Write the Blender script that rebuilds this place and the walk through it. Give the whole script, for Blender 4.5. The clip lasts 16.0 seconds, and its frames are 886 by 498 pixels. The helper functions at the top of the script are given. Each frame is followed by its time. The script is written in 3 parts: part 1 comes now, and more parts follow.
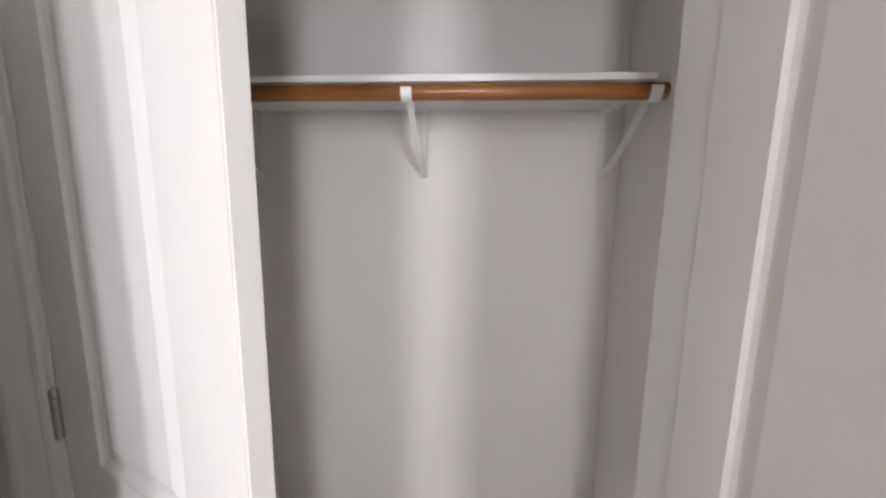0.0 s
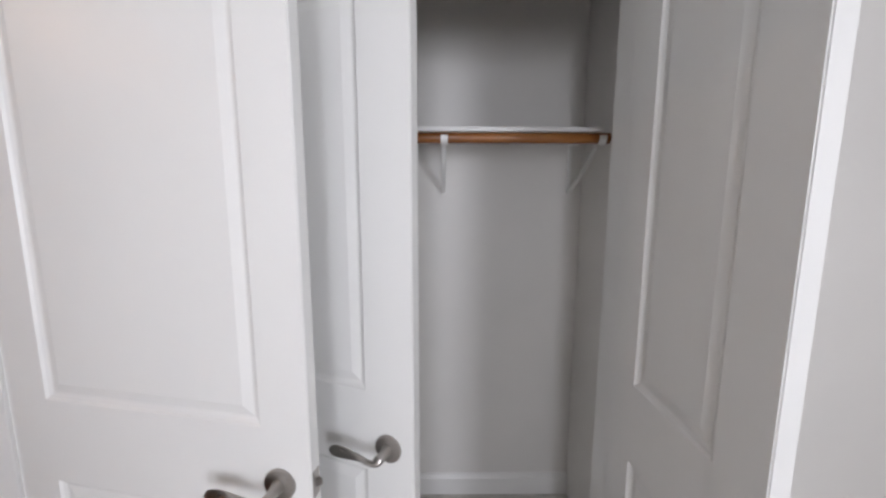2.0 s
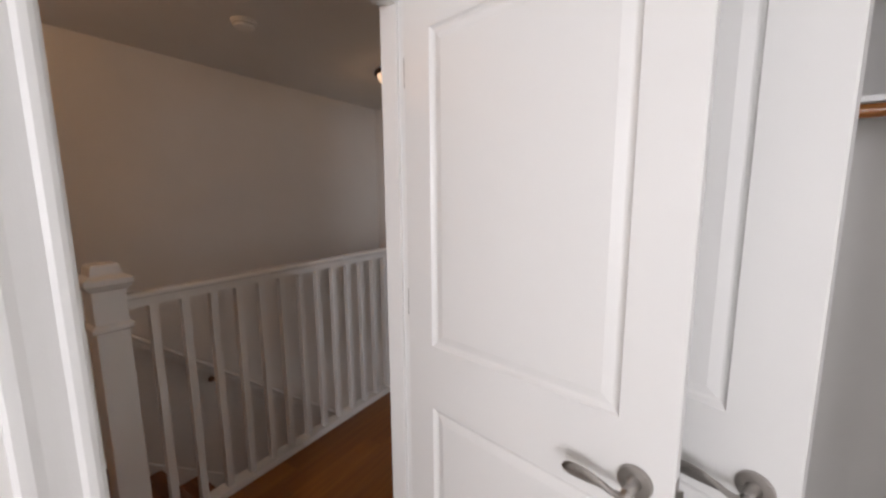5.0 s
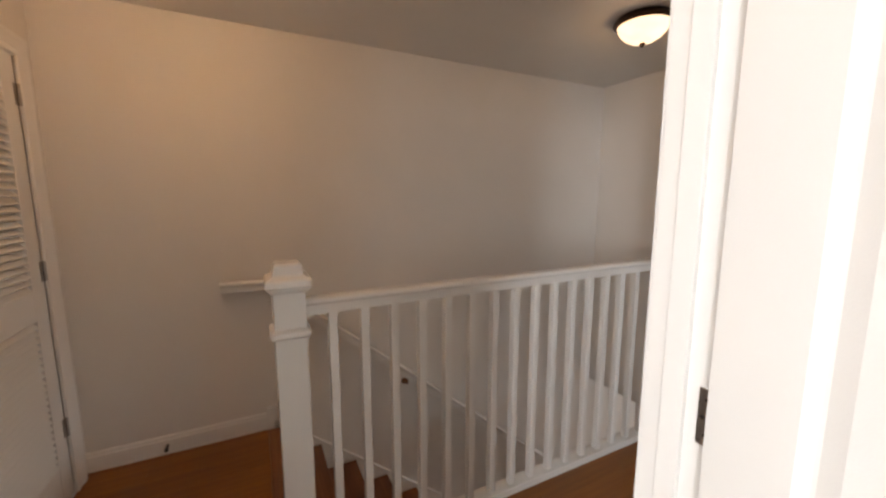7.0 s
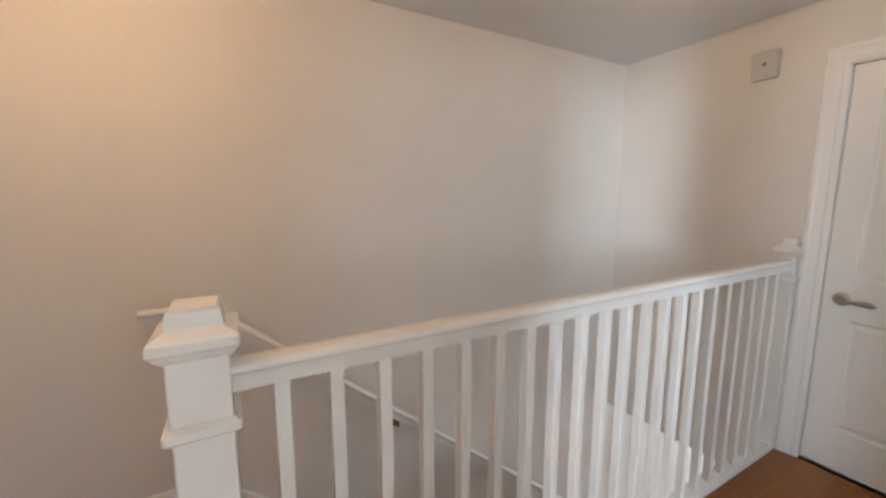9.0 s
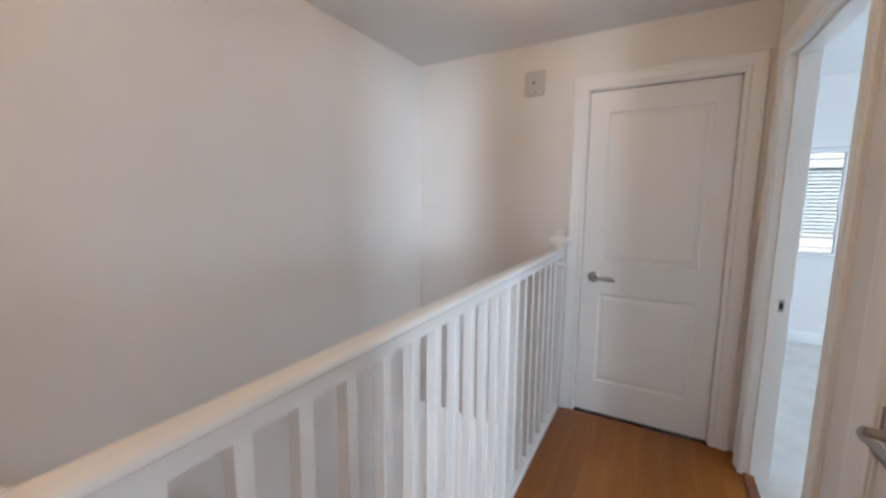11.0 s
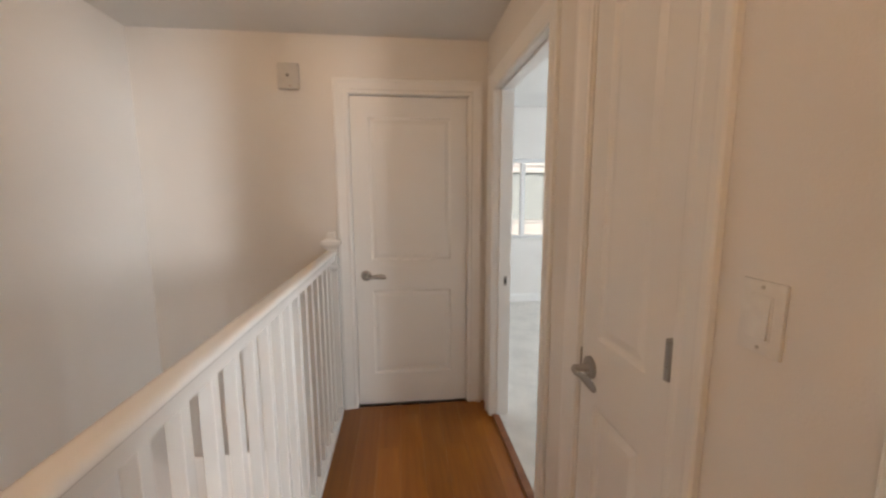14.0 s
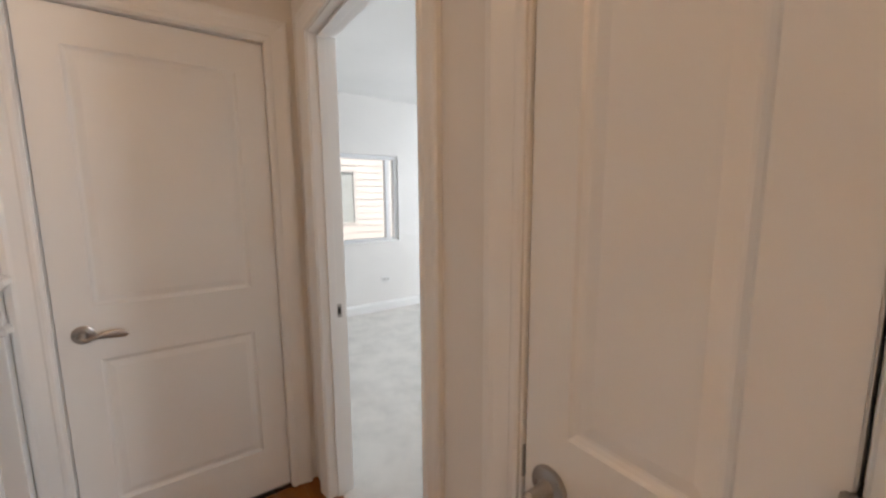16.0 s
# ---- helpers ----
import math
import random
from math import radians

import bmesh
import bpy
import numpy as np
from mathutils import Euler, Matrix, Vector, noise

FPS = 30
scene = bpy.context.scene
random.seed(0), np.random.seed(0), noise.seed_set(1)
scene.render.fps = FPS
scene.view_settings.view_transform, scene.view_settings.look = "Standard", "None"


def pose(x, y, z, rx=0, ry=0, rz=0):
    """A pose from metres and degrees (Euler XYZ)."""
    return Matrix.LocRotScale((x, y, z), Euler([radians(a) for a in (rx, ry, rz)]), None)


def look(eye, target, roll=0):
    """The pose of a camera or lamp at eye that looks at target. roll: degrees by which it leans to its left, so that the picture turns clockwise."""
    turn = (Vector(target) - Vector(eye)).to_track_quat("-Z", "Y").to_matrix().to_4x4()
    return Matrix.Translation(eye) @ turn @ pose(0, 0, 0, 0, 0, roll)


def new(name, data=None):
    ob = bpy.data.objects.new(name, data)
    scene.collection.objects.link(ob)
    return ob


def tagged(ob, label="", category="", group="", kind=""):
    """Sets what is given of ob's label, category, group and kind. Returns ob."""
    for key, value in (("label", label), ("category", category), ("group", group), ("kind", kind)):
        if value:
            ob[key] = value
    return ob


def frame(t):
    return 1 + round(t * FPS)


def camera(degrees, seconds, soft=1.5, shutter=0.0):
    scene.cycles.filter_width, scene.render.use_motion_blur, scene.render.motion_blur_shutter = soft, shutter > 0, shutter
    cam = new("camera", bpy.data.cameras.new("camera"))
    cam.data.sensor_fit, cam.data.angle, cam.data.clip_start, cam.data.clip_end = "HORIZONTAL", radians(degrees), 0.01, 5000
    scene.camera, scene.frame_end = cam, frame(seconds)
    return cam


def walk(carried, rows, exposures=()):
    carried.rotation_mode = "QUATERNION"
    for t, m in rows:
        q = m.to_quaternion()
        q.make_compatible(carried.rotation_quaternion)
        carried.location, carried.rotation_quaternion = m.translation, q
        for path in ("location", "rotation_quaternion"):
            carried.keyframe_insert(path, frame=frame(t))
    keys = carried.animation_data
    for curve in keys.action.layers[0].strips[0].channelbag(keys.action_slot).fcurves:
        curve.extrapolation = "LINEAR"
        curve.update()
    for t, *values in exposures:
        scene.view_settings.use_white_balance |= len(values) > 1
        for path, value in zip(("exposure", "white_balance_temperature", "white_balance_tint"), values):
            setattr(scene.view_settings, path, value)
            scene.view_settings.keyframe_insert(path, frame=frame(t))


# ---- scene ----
# the hall runs along y: end wall at y = 0, east wall at x = 0, stairwell to the west
cam = camera(98.8, 16.0, soft=2.5)
PATH = [
    (0, (1.306, -2.651, 1.463), (1.144, -0.683, 1.15), 0.8),
    (0.5, (1.27, -2.769, 1.45), (1.146, -0.789, 1.198), 0.2),
    (1, (1.221, -2.899, 1.458), (1.146, -0.917, 1.2), -0.2),
    (1.5, (1.175, -3.032, 1.475), (1.173, -1.051, 1.204), -0.1),
    (2, (1.126, -3.105, 1.485), (1.141, -1.125, 1.205), 0.1),
    (2.5, (1.069, -3.14, 1.485), (1.076, -1.159, 1.208), -0.0),
    (3, (1.007, -3.159, 1.49), (0.926, -1.182, 1.203), 0.1),
    (3.5, (0.967, -3.19, 1.492), (0.678, -1.231, 1.212), -0.1),
    (4, (0.936, -3.208, 1.501), (0.401, -1.304, 1.206), -0.1),
    (4.5, (0.903, -3.221, 1.492), (0.1, -1.413, 1.2), -0.1),
    (5, (0.855, -3.193, 1.476), (-0.226, -1.534, 1.194), -0.4),
    (7.3, (0.351, -2.772, 1.45), (-1.444, -1.934, 1.176), -0.1),
    (7.5, (0.327, -2.756, 1.452), (-1.472, -1.928, 1.176), -0.2),
    (8, (0.169, -2.682, 1.444), (-1.636, -1.867, 1.16), -0.3),
    (8.2, (0.114, -2.65, 1.448), (-1.693, -1.84, 1.166), -0.5),
    (10.3, (-0.439, -2.626, 1.379), (-1.735, -1.124, 1.122), 0.8),
    (10.5, (-0.448, -2.594, 1.373), (-1.644, -1.011, 1.121), 0.6),
    (11, (-0.453, -2.532, 1.397), (-1.432, -0.807, 1.14), 0.4),
    (11.5, (-0.428, -2.531, 1.429), (-1.191, -0.703, 1.158), 0.0),
    (12, (-0.455, -2.549, 1.434), (-0.969, -0.636, 1.164), -0.0),
    (12.5, (-0.499, -2.575, 1.436), (-0.755, -0.61, 1.167), -0.1),
    (13, (-0.528, -2.571, 1.443), (-0.544, -0.59, 1.17), -0.1),
    (13.5, (-0.565, -2.545, 1.441), (-0.431, -0.569, 1.166), -0.0),
    (14, (-0.558, -2.477, 1.431), (-0.343, -0.507, 1.157), -0.2),
    (14.5, (-0.494, -2.315, 1.438), (-0.167, -0.361, 1.161), -0.2),
    (15, (-0.491, -2.15, 1.421), (0.003, -0.231, 1.149), -0.3),
    (15.5, (-0.512, -1.978, 1.412), (0.274, -0.158, 1.151), -0.5),
    (16, (-0.477, -1.819, 1.402), (0.655, -0.192, 1.135), -0.4),
]
EXPOSURES = [(0, -1.1, 8200, 25), (0.5, -1.2, 8000, 24), (2, -1.65, 7700, 23), (3.5, -1.5, 7900, 25), (4.5, -1.5, 8000, 25), (5, -1.6, 8200, 25), (7.3, -0.6, 8700, 20), (8, -0.3, 8300, 18), (10.5, 0.35, 6400, 10), (11, 0.15, 6500, 12), (12.5, 0.05, 7100, 15), (13, -0.05, 8500, 18), (13.5, -0.05, 8600, 18), (14.5, 0.05, 8000, 18), (16, 0.0, 8000, 19)]
walk(cam, [(t, look(eye, target, roll)) for t, eye, target, roll in PATH], EXPOSURES)

# ---------------------------------------------------------------- light
world = bpy.data.worlds.new("world")
scene.world = world
world.use_nodes = True
wn = world.node_tree
sky = wn.nodes.new("ShaderNodeTexSky")
sky.sky_type = "NISHITA"
sky.sun_disc = False
sky.sun_elevation, sky.sun_rotation = radians(48), radians(212)
wn.links.new(sky.outputs[0], wn.nodes["Background"].inputs[0])
wn.nodes["Background"].inputs[1].default_value = 0.12


def lamp(name, kind, m, energy, color, **more):
    data = bpy.data.lights.new(name, kind)
    data.energy, data.color = energy, color
    for key, value in more.items():
        if key == "size":
            data.size = value
        elif key == "size_y":
            data.shape, data.size_y = "RECTANGLE", value
        elif key == "radius":
            data.shadow_soft_size = value
        elif key == "angle":
            data.angle = value
        elif key == "spread":
            data.spread = value
    ob = new(name, data)
    ob.matrix_world = m
    return ob


SKYLIGHT = (0.67, 0.83, 1.0)
lamp("sun", "SUN", look((0, 0, 10), (1.0, 1.6, 7.9)), 5.0, (1.0, 0.97, 0.94), angle=radians(1.0))
# daylight in the window openings of the rooms
lamp("daylight_fill", "AREA", look((1.08, -5.61, 1.60), (1.08, 0, 1.55)), 95, SKYLIGHT, size=0.45, size_y=1.20)
# beam narrowed and aimed at the doorway to strengthen the patch in the hall
lamp("daylight_fill", "AREA", look((2.42, -5.61, 1.60), (0.60, -3.1, 1.45)), 64, SKYLIGHT, size=0.42, size_y=1.20, spread=radians(100))
lamp("daylight_fill", "AREA", look((-1.45, 3.52, -1.3), (-1.45, 0, -1.4)), 120, SKYLIGHT, size=1.3, size_y=1.3)
lamp("daylight_fill", "AREA", look((3.89, -0.83, 1.50), (0, -0.62, 1.20)), 38, (0.60, 0.79, 1.0), size=0.60, size_y=1.10)
# lamp in an added, unseen window; brightens the far bedroom and stairwell wall
lamp("daylight_fill", "AREA", look((3.89, 1.30, 1.50), (0, 0.3, 1.0)), 52, (0.60, 0.79, 1.0), size=1.00, size_y=1.10)
# bulb inside the ceiling lamp
LAMP, LANDING = (-1.07, -0.885), (-1.15, -3.10)
lamp("bulb", "POINT", Matrix.Translation((LAMP[0], LAMP[1], 2.30)), 2.7, (1.0, 0.70, 0.42), radius=0.035)
lamp("bulb", "POINT", Matrix.Translation((LANDING[0], LANDING[1], 2.30)), 15.0, (1.0, 0.64, 0.35), radius=0.035)


# ---------------------------------------------------------------- materials
def node_mat(name):
    m = bpy.data.materials.new(name)
    m.use_nodes = True
    nt = m.node_tree
    return m, nt, nt.nodes["Principled BSDF"]


def coords(nt, scale):
    tc = nt.nodes.new("ShaderNodeTexCoord")
    mp = nt.nodes.new("ShaderNodeMapping")
    mp.inputs["Scale"].default_value = scale
    nt.links.new(tc.outputs["Object"], mp.inputs[0])
    return mp


def noise_tex(nt, scale, detail=3, rough=0.5, stretch=(1, 1, 1)):
    n = nt.nodes.new("ShaderNodeTexNoise")
    n.inputs["Scale"].default_value, n.inputs["Detail"].default_value, n.inputs["Roughness"].default_value = scale, detail, rough
    nt.links.new(coords(nt, stretch).outputs[0], n.inputs["Vector"])
    return n


def ramp(nt, fac, stops):
    r = nt.nodes.new("ShaderNodeValToRGB")
    while len(r.color_ramp.elements) < len(stops):
        r.color_ramp.elements.new(0.5)
    for e, (p, c) in zip(r.color_ramp.elements, stops):
        e.position, e.color = p, (*c, 1)
    nt.links.new(fac, r.inputs[0])
    return r


def bump(nt, bsdf, height, strength, distance=0.002):
    b = nt.nodes.new("ShaderNodeBump")
    b.inputs["Strength"].default_value, b.inputs["Distance"].default_value = strength, distance
    nt.links.new(height, b.inputs["Height"])
    nt.links.new(b.outputs[0], bsdf.inputs["Normal"])


def paint(name, color, rough, grain=260, relief=0.25, vary=0.03, gloss_vary=0.08):
    """Painted surface: roller stipple, faint uneven tone and sheen."""
    m, nt, b = node_mat(name)
    big = noise_tex(nt, 1.7, 4)
    lo = tuple(c * (1 - vary) for c in color)
    hi = tuple(min(1, c * (1 + vary)) for c in color)
    nt.links.new(ramp(nt, big.outputs[0], [(0.3, lo), (0.7, hi)]).outputs[0], b.inputs["Base Color"])
    mid = noise_tex(nt, 9, 3)
    mr = nt.nodes.new("ShaderNodeMapRange")
    mr.inputs["To Min"].default_value, mr.inputs["To Max"].default_value = rough - gloss_vary, rough + gloss_vary
    nt.links.new(mid.outputs[0], mr.inputs["Value"])
    nt.links.new(mr.outputs[0], b.inputs["Roughness"])
    fine = noise_tex(nt, grain, 2)
    bump(nt, b, fine.outputs[0], relief, 0.0015)
    return m


def wood(name, dark, mid, light, rough, along="y", plank=True, grain=22):
    """Varnished wood with grain along one axis; each board takes its own tone."""
    m, nt, b = node_mat(name)
    s = {"x": (0.06, 1, 1), "y": (1, 0.06, 1), "z": (1, 1, 0.06)}[along]
    grain_n = noise_tex(nt, grain, 6, 0.62, s)
    grain_n.inputs["Distortion"].default_value = 0.6
    fine = noise_tex(nt, grain * 6, 3, 0.6, s)
    col = ramp(nt, grain_n.outputs[0], [(0.28, dark), (0.5, mid), (0.74, light)])
    mix = nt.nodes.new("ShaderNodeMixRGB")
    mix.blend_type = "MULTIPLY"
    mix.inputs[0].default_value = 0.35
    nt.links.new(col.outputs[0], mix.inputs[1])
    nt.links.new(ramp(nt, fine.outputs[0], [(0.3, (0.55, 0.55, 0.55)), (0.65, (1, 1, 1))]).outputs[0], mix.inputs[2])
    last = mix.outputs[0]
    if plank:
        info = nt.nodes.new("ShaderNodeObjectInfo")
        hs = nt.nodes.new("ShaderNodeHueSaturation")
        mr = nt.nodes.new("ShaderNodeMapRange")
        mr.inputs["To Min"].default_value, mr.inputs["To Max"].default_value = 0.88, 1.10
        nt.links.new(info.outputs["Random"], mr.inputs["Value"])
        nt.links.new(mr.outputs[0], hs.inputs["Value"])
        nt.links.new(last, hs.inputs["Color"])
        last = hs.outputs[0]
    nt.links.new(last, b.inputs["Base Color"])
    b.inputs["Roughness"].default_value = rough
    bump(nt, b, fine.outputs[0], 0.12, 0.001)
    return m


def metal(name, color, rough, scratch=0.06):
    m, nt, b = node_mat(name)
    b.inputs["Base Color"].default_value = (*color, 1)
    b.inputs["Metallic"].default_value = 1
    n = noise_tex(nt, 60, 4, 0.6, (1, 1, 6))
    mr = nt.nodes.new("ShaderNodeMapRange")
    mr.inputs["To Min"].default_value, mr.inputs["To Max"].default_value = rough - scratch, rough + scratch
    nt.links.new(n.outputs[0], mr.inputs["Value"])
    nt.links.new(mr.outputs[0], b.inputs["Roughness"])
    return m


def plain(name, color, rough):
    m, nt, b = node_mat(name)
    n = noise_tex(nt, 40, 3)
    nt.links.new(ramp(nt, n.outputs[0], [(0.3, tuple(c * 0.92 for c in color)), (0.7, color)]).outputs[0], b.inputs["Base Color"])
    b.inputs["Roughness"].default_value = rough
    return m


WALL = paint("wall_paint", (0.77, 0.745, 0.715), 0.50, grain=190, relief=0.30)
CEIL = paint("ceiling_paint", (0.76, 0.75, 0.73), 0.85, grain=120, relief=0.45)
DOOR = paint("door_paint", (0.82, 0.81, 0.79), 0.36, grain=330, relief=0.12, vary=0.015)
TRIM = paint("trim_paint", (0.83, 0.82, 0.80), 0.33, grain=330, relief=0.08, vary=0.02)
RAILP = paint("rail_paint", (0.83, 0.82, 0.80), 0.24, grain=300, relief=0.06, vary=0.02, gloss_vary=0.05)
SHELF = paint("shelf_melamine", (0.80, 0.79, 0.77), 0.45, grain=300, relief=0.05, vary=0.02)
OAK = wood("floor_laminate", (0.225, 0.068, 0.008), (0.32, 0.104, 0.013), (0.40, 0.145, 0.022), 0.30, "y", grain=11)
TREAD = wood("stair_wood", (0.15, 0.05, 0.018), (0.24, 0.085, 0.03), (0.33, 0.13, 0.05), 0.32, "x", grain=16)
ROD = wood("rod_wood", (0.23, 0.075, 0.02), (0.34, 0.12, 0.035), (0.46, 0.19, 0.065), 0.24, "x", plank=False, grain=26)
NICKEL = metal("satin_nickel", (0.40, 0.375, 0.355), 0.29)
BRONZE = metal("aged_bronze", (0.085, 0.045, 0.03), 0.38)
BRASS = metal("brown_brass", (0.30, 0.16, 0.09), 0.35)
# near black: screws, stopper tip, subfloor, and shade painted into small holes
DARK = plain("near_black", (0.03, 0.025, 0.02), 0.8)
PLASTIC = plain("white_plastic", (0.80, 0.79, 0.77), 0.35)
GREYP = plain("grey_plastic", (0.55, 0.53, 0.50), 0.5)
VINYL = plain("window_vinyl", (0.78, 0.79, 0.80), 0.35)


def carpet_mat():
    m, nt, b = node_mat("carpet_pile")
    n = noise_tex(nt, 420, 3, 0.7)
    big = noise_tex(nt, 5, 4, 0.6)
    mix = nt.nodes.new("ShaderNodeMixRGB")
    mix.blend_type = "MULTIPLY"
    mix.inputs[0].default_value = 0.6
    nt.links.new(ramp(nt, n.outputs[0], [(0.3, (0.60, 0.57, 0.53)), (0.7, (0.84, 0.80, 0.75))]).outputs[0], mix.inputs[1])
    nt.links.new(ramp(nt, big.outputs[0], [(0.35, (0.78, 0.78, 0.78)), (0.6, (1, 1, 1))]).outputs[0], mix.inputs[2])
    nt.links.new(mix.outputs[0], b.inputs["Base Color"])
    b.inputs["Roughness"].default_value = 0.95
    bump(nt, b, n.outputs[0], 0.7, 0.006)
    return m


def glass_mat():
    m, nt, b = node_mat("window_glass")
    b.inputs["Base Color"].default_value = (0.93, 0.98, 0.98, 1)
    b.inputs["Roughness"].default_value = 0.02
    b.inputs["Transmission Weight"].default_value = 1
    b.inputs["IOR"].default_value = 1.45
    return m


def shade_mat():
    """Frosted alabaster bowl, lit from inside."""
    m, nt, b = node_mat("frosted_bowl")
    b.inputs["Base Color"].default_value = (0.95, 0.88, 0.76, 1)
    b.inputs["Roughness"].default_value = 0.4
    n = noise_tex(nt, 9, 4, 0.6)
    b.inputs["Emission Strength"].default_value = 3.0
    nt.links.new(ramp(nt, n.outputs[0], [(0.3, (1.0, 0.70, 0.46)), (0.7, (1.0, 0.84, 0.66))]).outputs[0], b.inputs["Emission Color"])
    return m


def backdrop_mat():
    m, nt, b = node_mat("bright_outdoors")
    e = nt.nodes.new("ShaderNodeEmission")
    n = noise_tex(nt, 0.25, 2)
    nt.links.new(ramp(nt, n.outputs[0], [(0.3, (0.80, 0.90, 1.0)), (0.7, (0.95, 0.98, 1.0))]).outputs[0], e.inputs[0])
    e.inputs[1].default_value = 2.6
    nt.links.new(e.outputs[0], nt.nodes["Material Output"].inputs[0])
    return m


CARPET, GLASS, SHADE, OUTSIDE = carpet_mat(), glass_mat(), shade_mat(), backdrop_mat()


# ---------------------------------------------------------------- mesh helpers
def box(bm, x0, x1, y0, y1, z0, z1, bevel=0.0):
    before = set(bm.verts) if bevel else None
    vs = [bm.verts.new((x, y, z)) for z in (z0, z1) for y in (y0, y1) for x in (x0, x1)]
    fs = [bm.faces.new([vs[i] for i in q]) for q in ((0, 2, 3, 1), (4, 5, 7, 6), (0, 1, 5, 4), (2, 6, 7, 3), (0, 4, 6, 2), (1, 3, 7, 5))]
    if bevel:
        es = {e for f in fs for e in f.edges}
        bmesh.ops.bevel(bm, geom=list(es), offset=bevel, segments=2, affect="EDGES", profile=0.6)
    return bm


def cyl(bm, p0, p1, r0, r1=None, seg=20):
    p0, p1 = Vector(p0), Vector(p1)
    q = (p1 - p0).to_track_quat("Z", "Y").to_matrix().to_4x4()
    bmesh.ops.create_cone(bm, cap_ends=True, segments=seg, radius1=r0, radius2=r0 if r1 is None else r1, depth=(p1 - p0).length,
                          matrix=Matrix.Translation((p0 + p1) / 2) @ q)
    return bm


def lathe(bm, profile, seg=32, m=Matrix.Identity(4)):
    """Turns (radius, height) points round z."""
    rings = []
    for r, z in profile:
        if r < 1e-5:
            rings.append([bm.verts.new(m @ Vector((0, 0, z)))])
        else:
            rings.append([bm.verts.new(m @ Vector((r * math.cos(a), r * math.sin(a), z))) for a in (2 * math.pi * i / seg for i in range(seg))])
    for a, b in zip(rings, rings[1:]):
        for i in range(seg):
            j = (i + 1) % seg
            q = [a[i % len(a)], a[j % len(a)], b[j % len(b)], b[i % len(b)]]
            q = list(dict.fromkeys(q))
            if len(q) > 2:
                bm.faces.new(q)
    return bm


def prism(bm, section, a, b):
    """Sweeps a closed section; a and b map a section point to the two end points."""
    ra, rb = [bm.verts.new(a(p)) for p in section], [bm.verts.new(b(p)) for p in section]
    n = len(section)
    for i in range(n):
        bm.faces.new((ra[i], ra[(i + 1) % n], rb[(i + 1) % n], rb[i]))
    bm.faces.new(ra[::-1])
    bm.faces.new(rb)
    return bm


def link(name, bm, material, smooth=False):
    bmesh.ops.recalc_face_normals(bm, faces=bm.faces)
    me = bpy.data.meshes.new(name)
    bm.to_mesh(me)
    bm.free()
    me.materials.append(material)
    if smooth:
        for p in me.polygons:
            p.use_smooth = True
        me.set_sharp_from_angle(angle=radians(38))
    return new(name, me)


def part(name, bm, material, parent, label="", smooth=False):
    ob = link(name, bm, material, smooth)
    ob.parent = parent
    if label:
        tagged(ob, label)
    return ob


def thing(name, m, label, category, group="", kind=""):
    ob = new(name)
    ob.empty_display_size = 0.1
    ob.matrix_world = m
    return tagged(ob, label, category, group, kind)


def structure(name, bm, material, label, category):
    return tagged(link(name, bm, material), label, category, kind="structure")


def wall(name, axis, a0, a1, u0, u1, z0, z1, openings, label):
    """A wall a0..a1 thick across its axis, u0..u1 long, with openings (u, u, bottom, top)."""
    bm = bmesh.new()

    def piece(ua, ub, za, zb):
        if ub - ua > 1e-4 and zb - za > 1e-4:
            if axis == "x":
                box(bm, a0, a1, ua, ub, za, zb)
            else:
                box(bm, ua, ub, a0, a1, za, zb)
    at = u0
    for ua, ub, za, zb in sorted(openings):
        piece(at, ua, z0, z1)
        piece(ua, ub, z0, za)
        piece(ua, ub, zb, z1)
        at = ub
    piece(at, u1, z0, z1)
    return structure(name, bm, WALL, label, "wall")


# ---------------------------------------------------------------- measures
CEILING = 2.39
HEAD = 2.055
WEST, SOUTH = -2.092, -3.675
B2_N, B2_S = -0.200, -1.040       # opening into the far bedroom
LIN_N, LIN_S = -1.380, -1.781     # linen cupboard
B1_N, B1_S = -2.228, -3.030       # opening of the bedroom door
ED_W, ED_E = -0.868, -0.123       # end door
TH = 0.11
CL_W, CL_E, CL_FRONT, CL_BACK, CL_SIDE = 0.600, 1.610, -2.105, -1.385, 1.758
RAIL_X = -0.998
STAIR_TOP = -2.745
RISE, RUN, STEPS = 0.19, 0.226, 14
LOWER = -RISE * STEPS

# ---------------------------------------------------------------- walls, ceilings, floors
wall("wall_west", "x", WEST - 0.12, WEST, SOUTH - 0.12, 3.6, LOWER, CEILING, [], "cream white painted plaster wall along the stairs")
wall("wall_north", "y", 0.0, 0.12, WEST, 0.0, -0.28, CEILING, [(ED_W - 0.018, ED_E + 0.018, 0.0, HEAD + 0.018)], "white painted end wall of the hall with a door")
wall("wall_east", "x", 0.0, TH, SOUTH, 0.12, 0.0, 2.56,
     [(B2_S - 0.018, B2_N + 0.018, 0, HEAD + 0.018), (LIN_S - 0.012, LIN_N + 0.012, 0, HEAD + 0.012), (B1_S - 0.018, B1_N + 0.018, 0, HEAD + 0.018)],
     "white painted hall wall with three doorways")
wall("wall_south", "y", SOUTH - 0.12, SOUTH, WEST, TH, 0.0, CEILING, [(-1.938, -1.185, 0, HEAD)], "white painted wall with a louvered cupboard door")
structure("ceiling", box(bmesh.new(), WEST - 0.12, 0.0, SOUTH - 0.12, 0.12, CEILING, CEILING + 0.1), CEIL, "off-white hall ceiling", "ceiling")
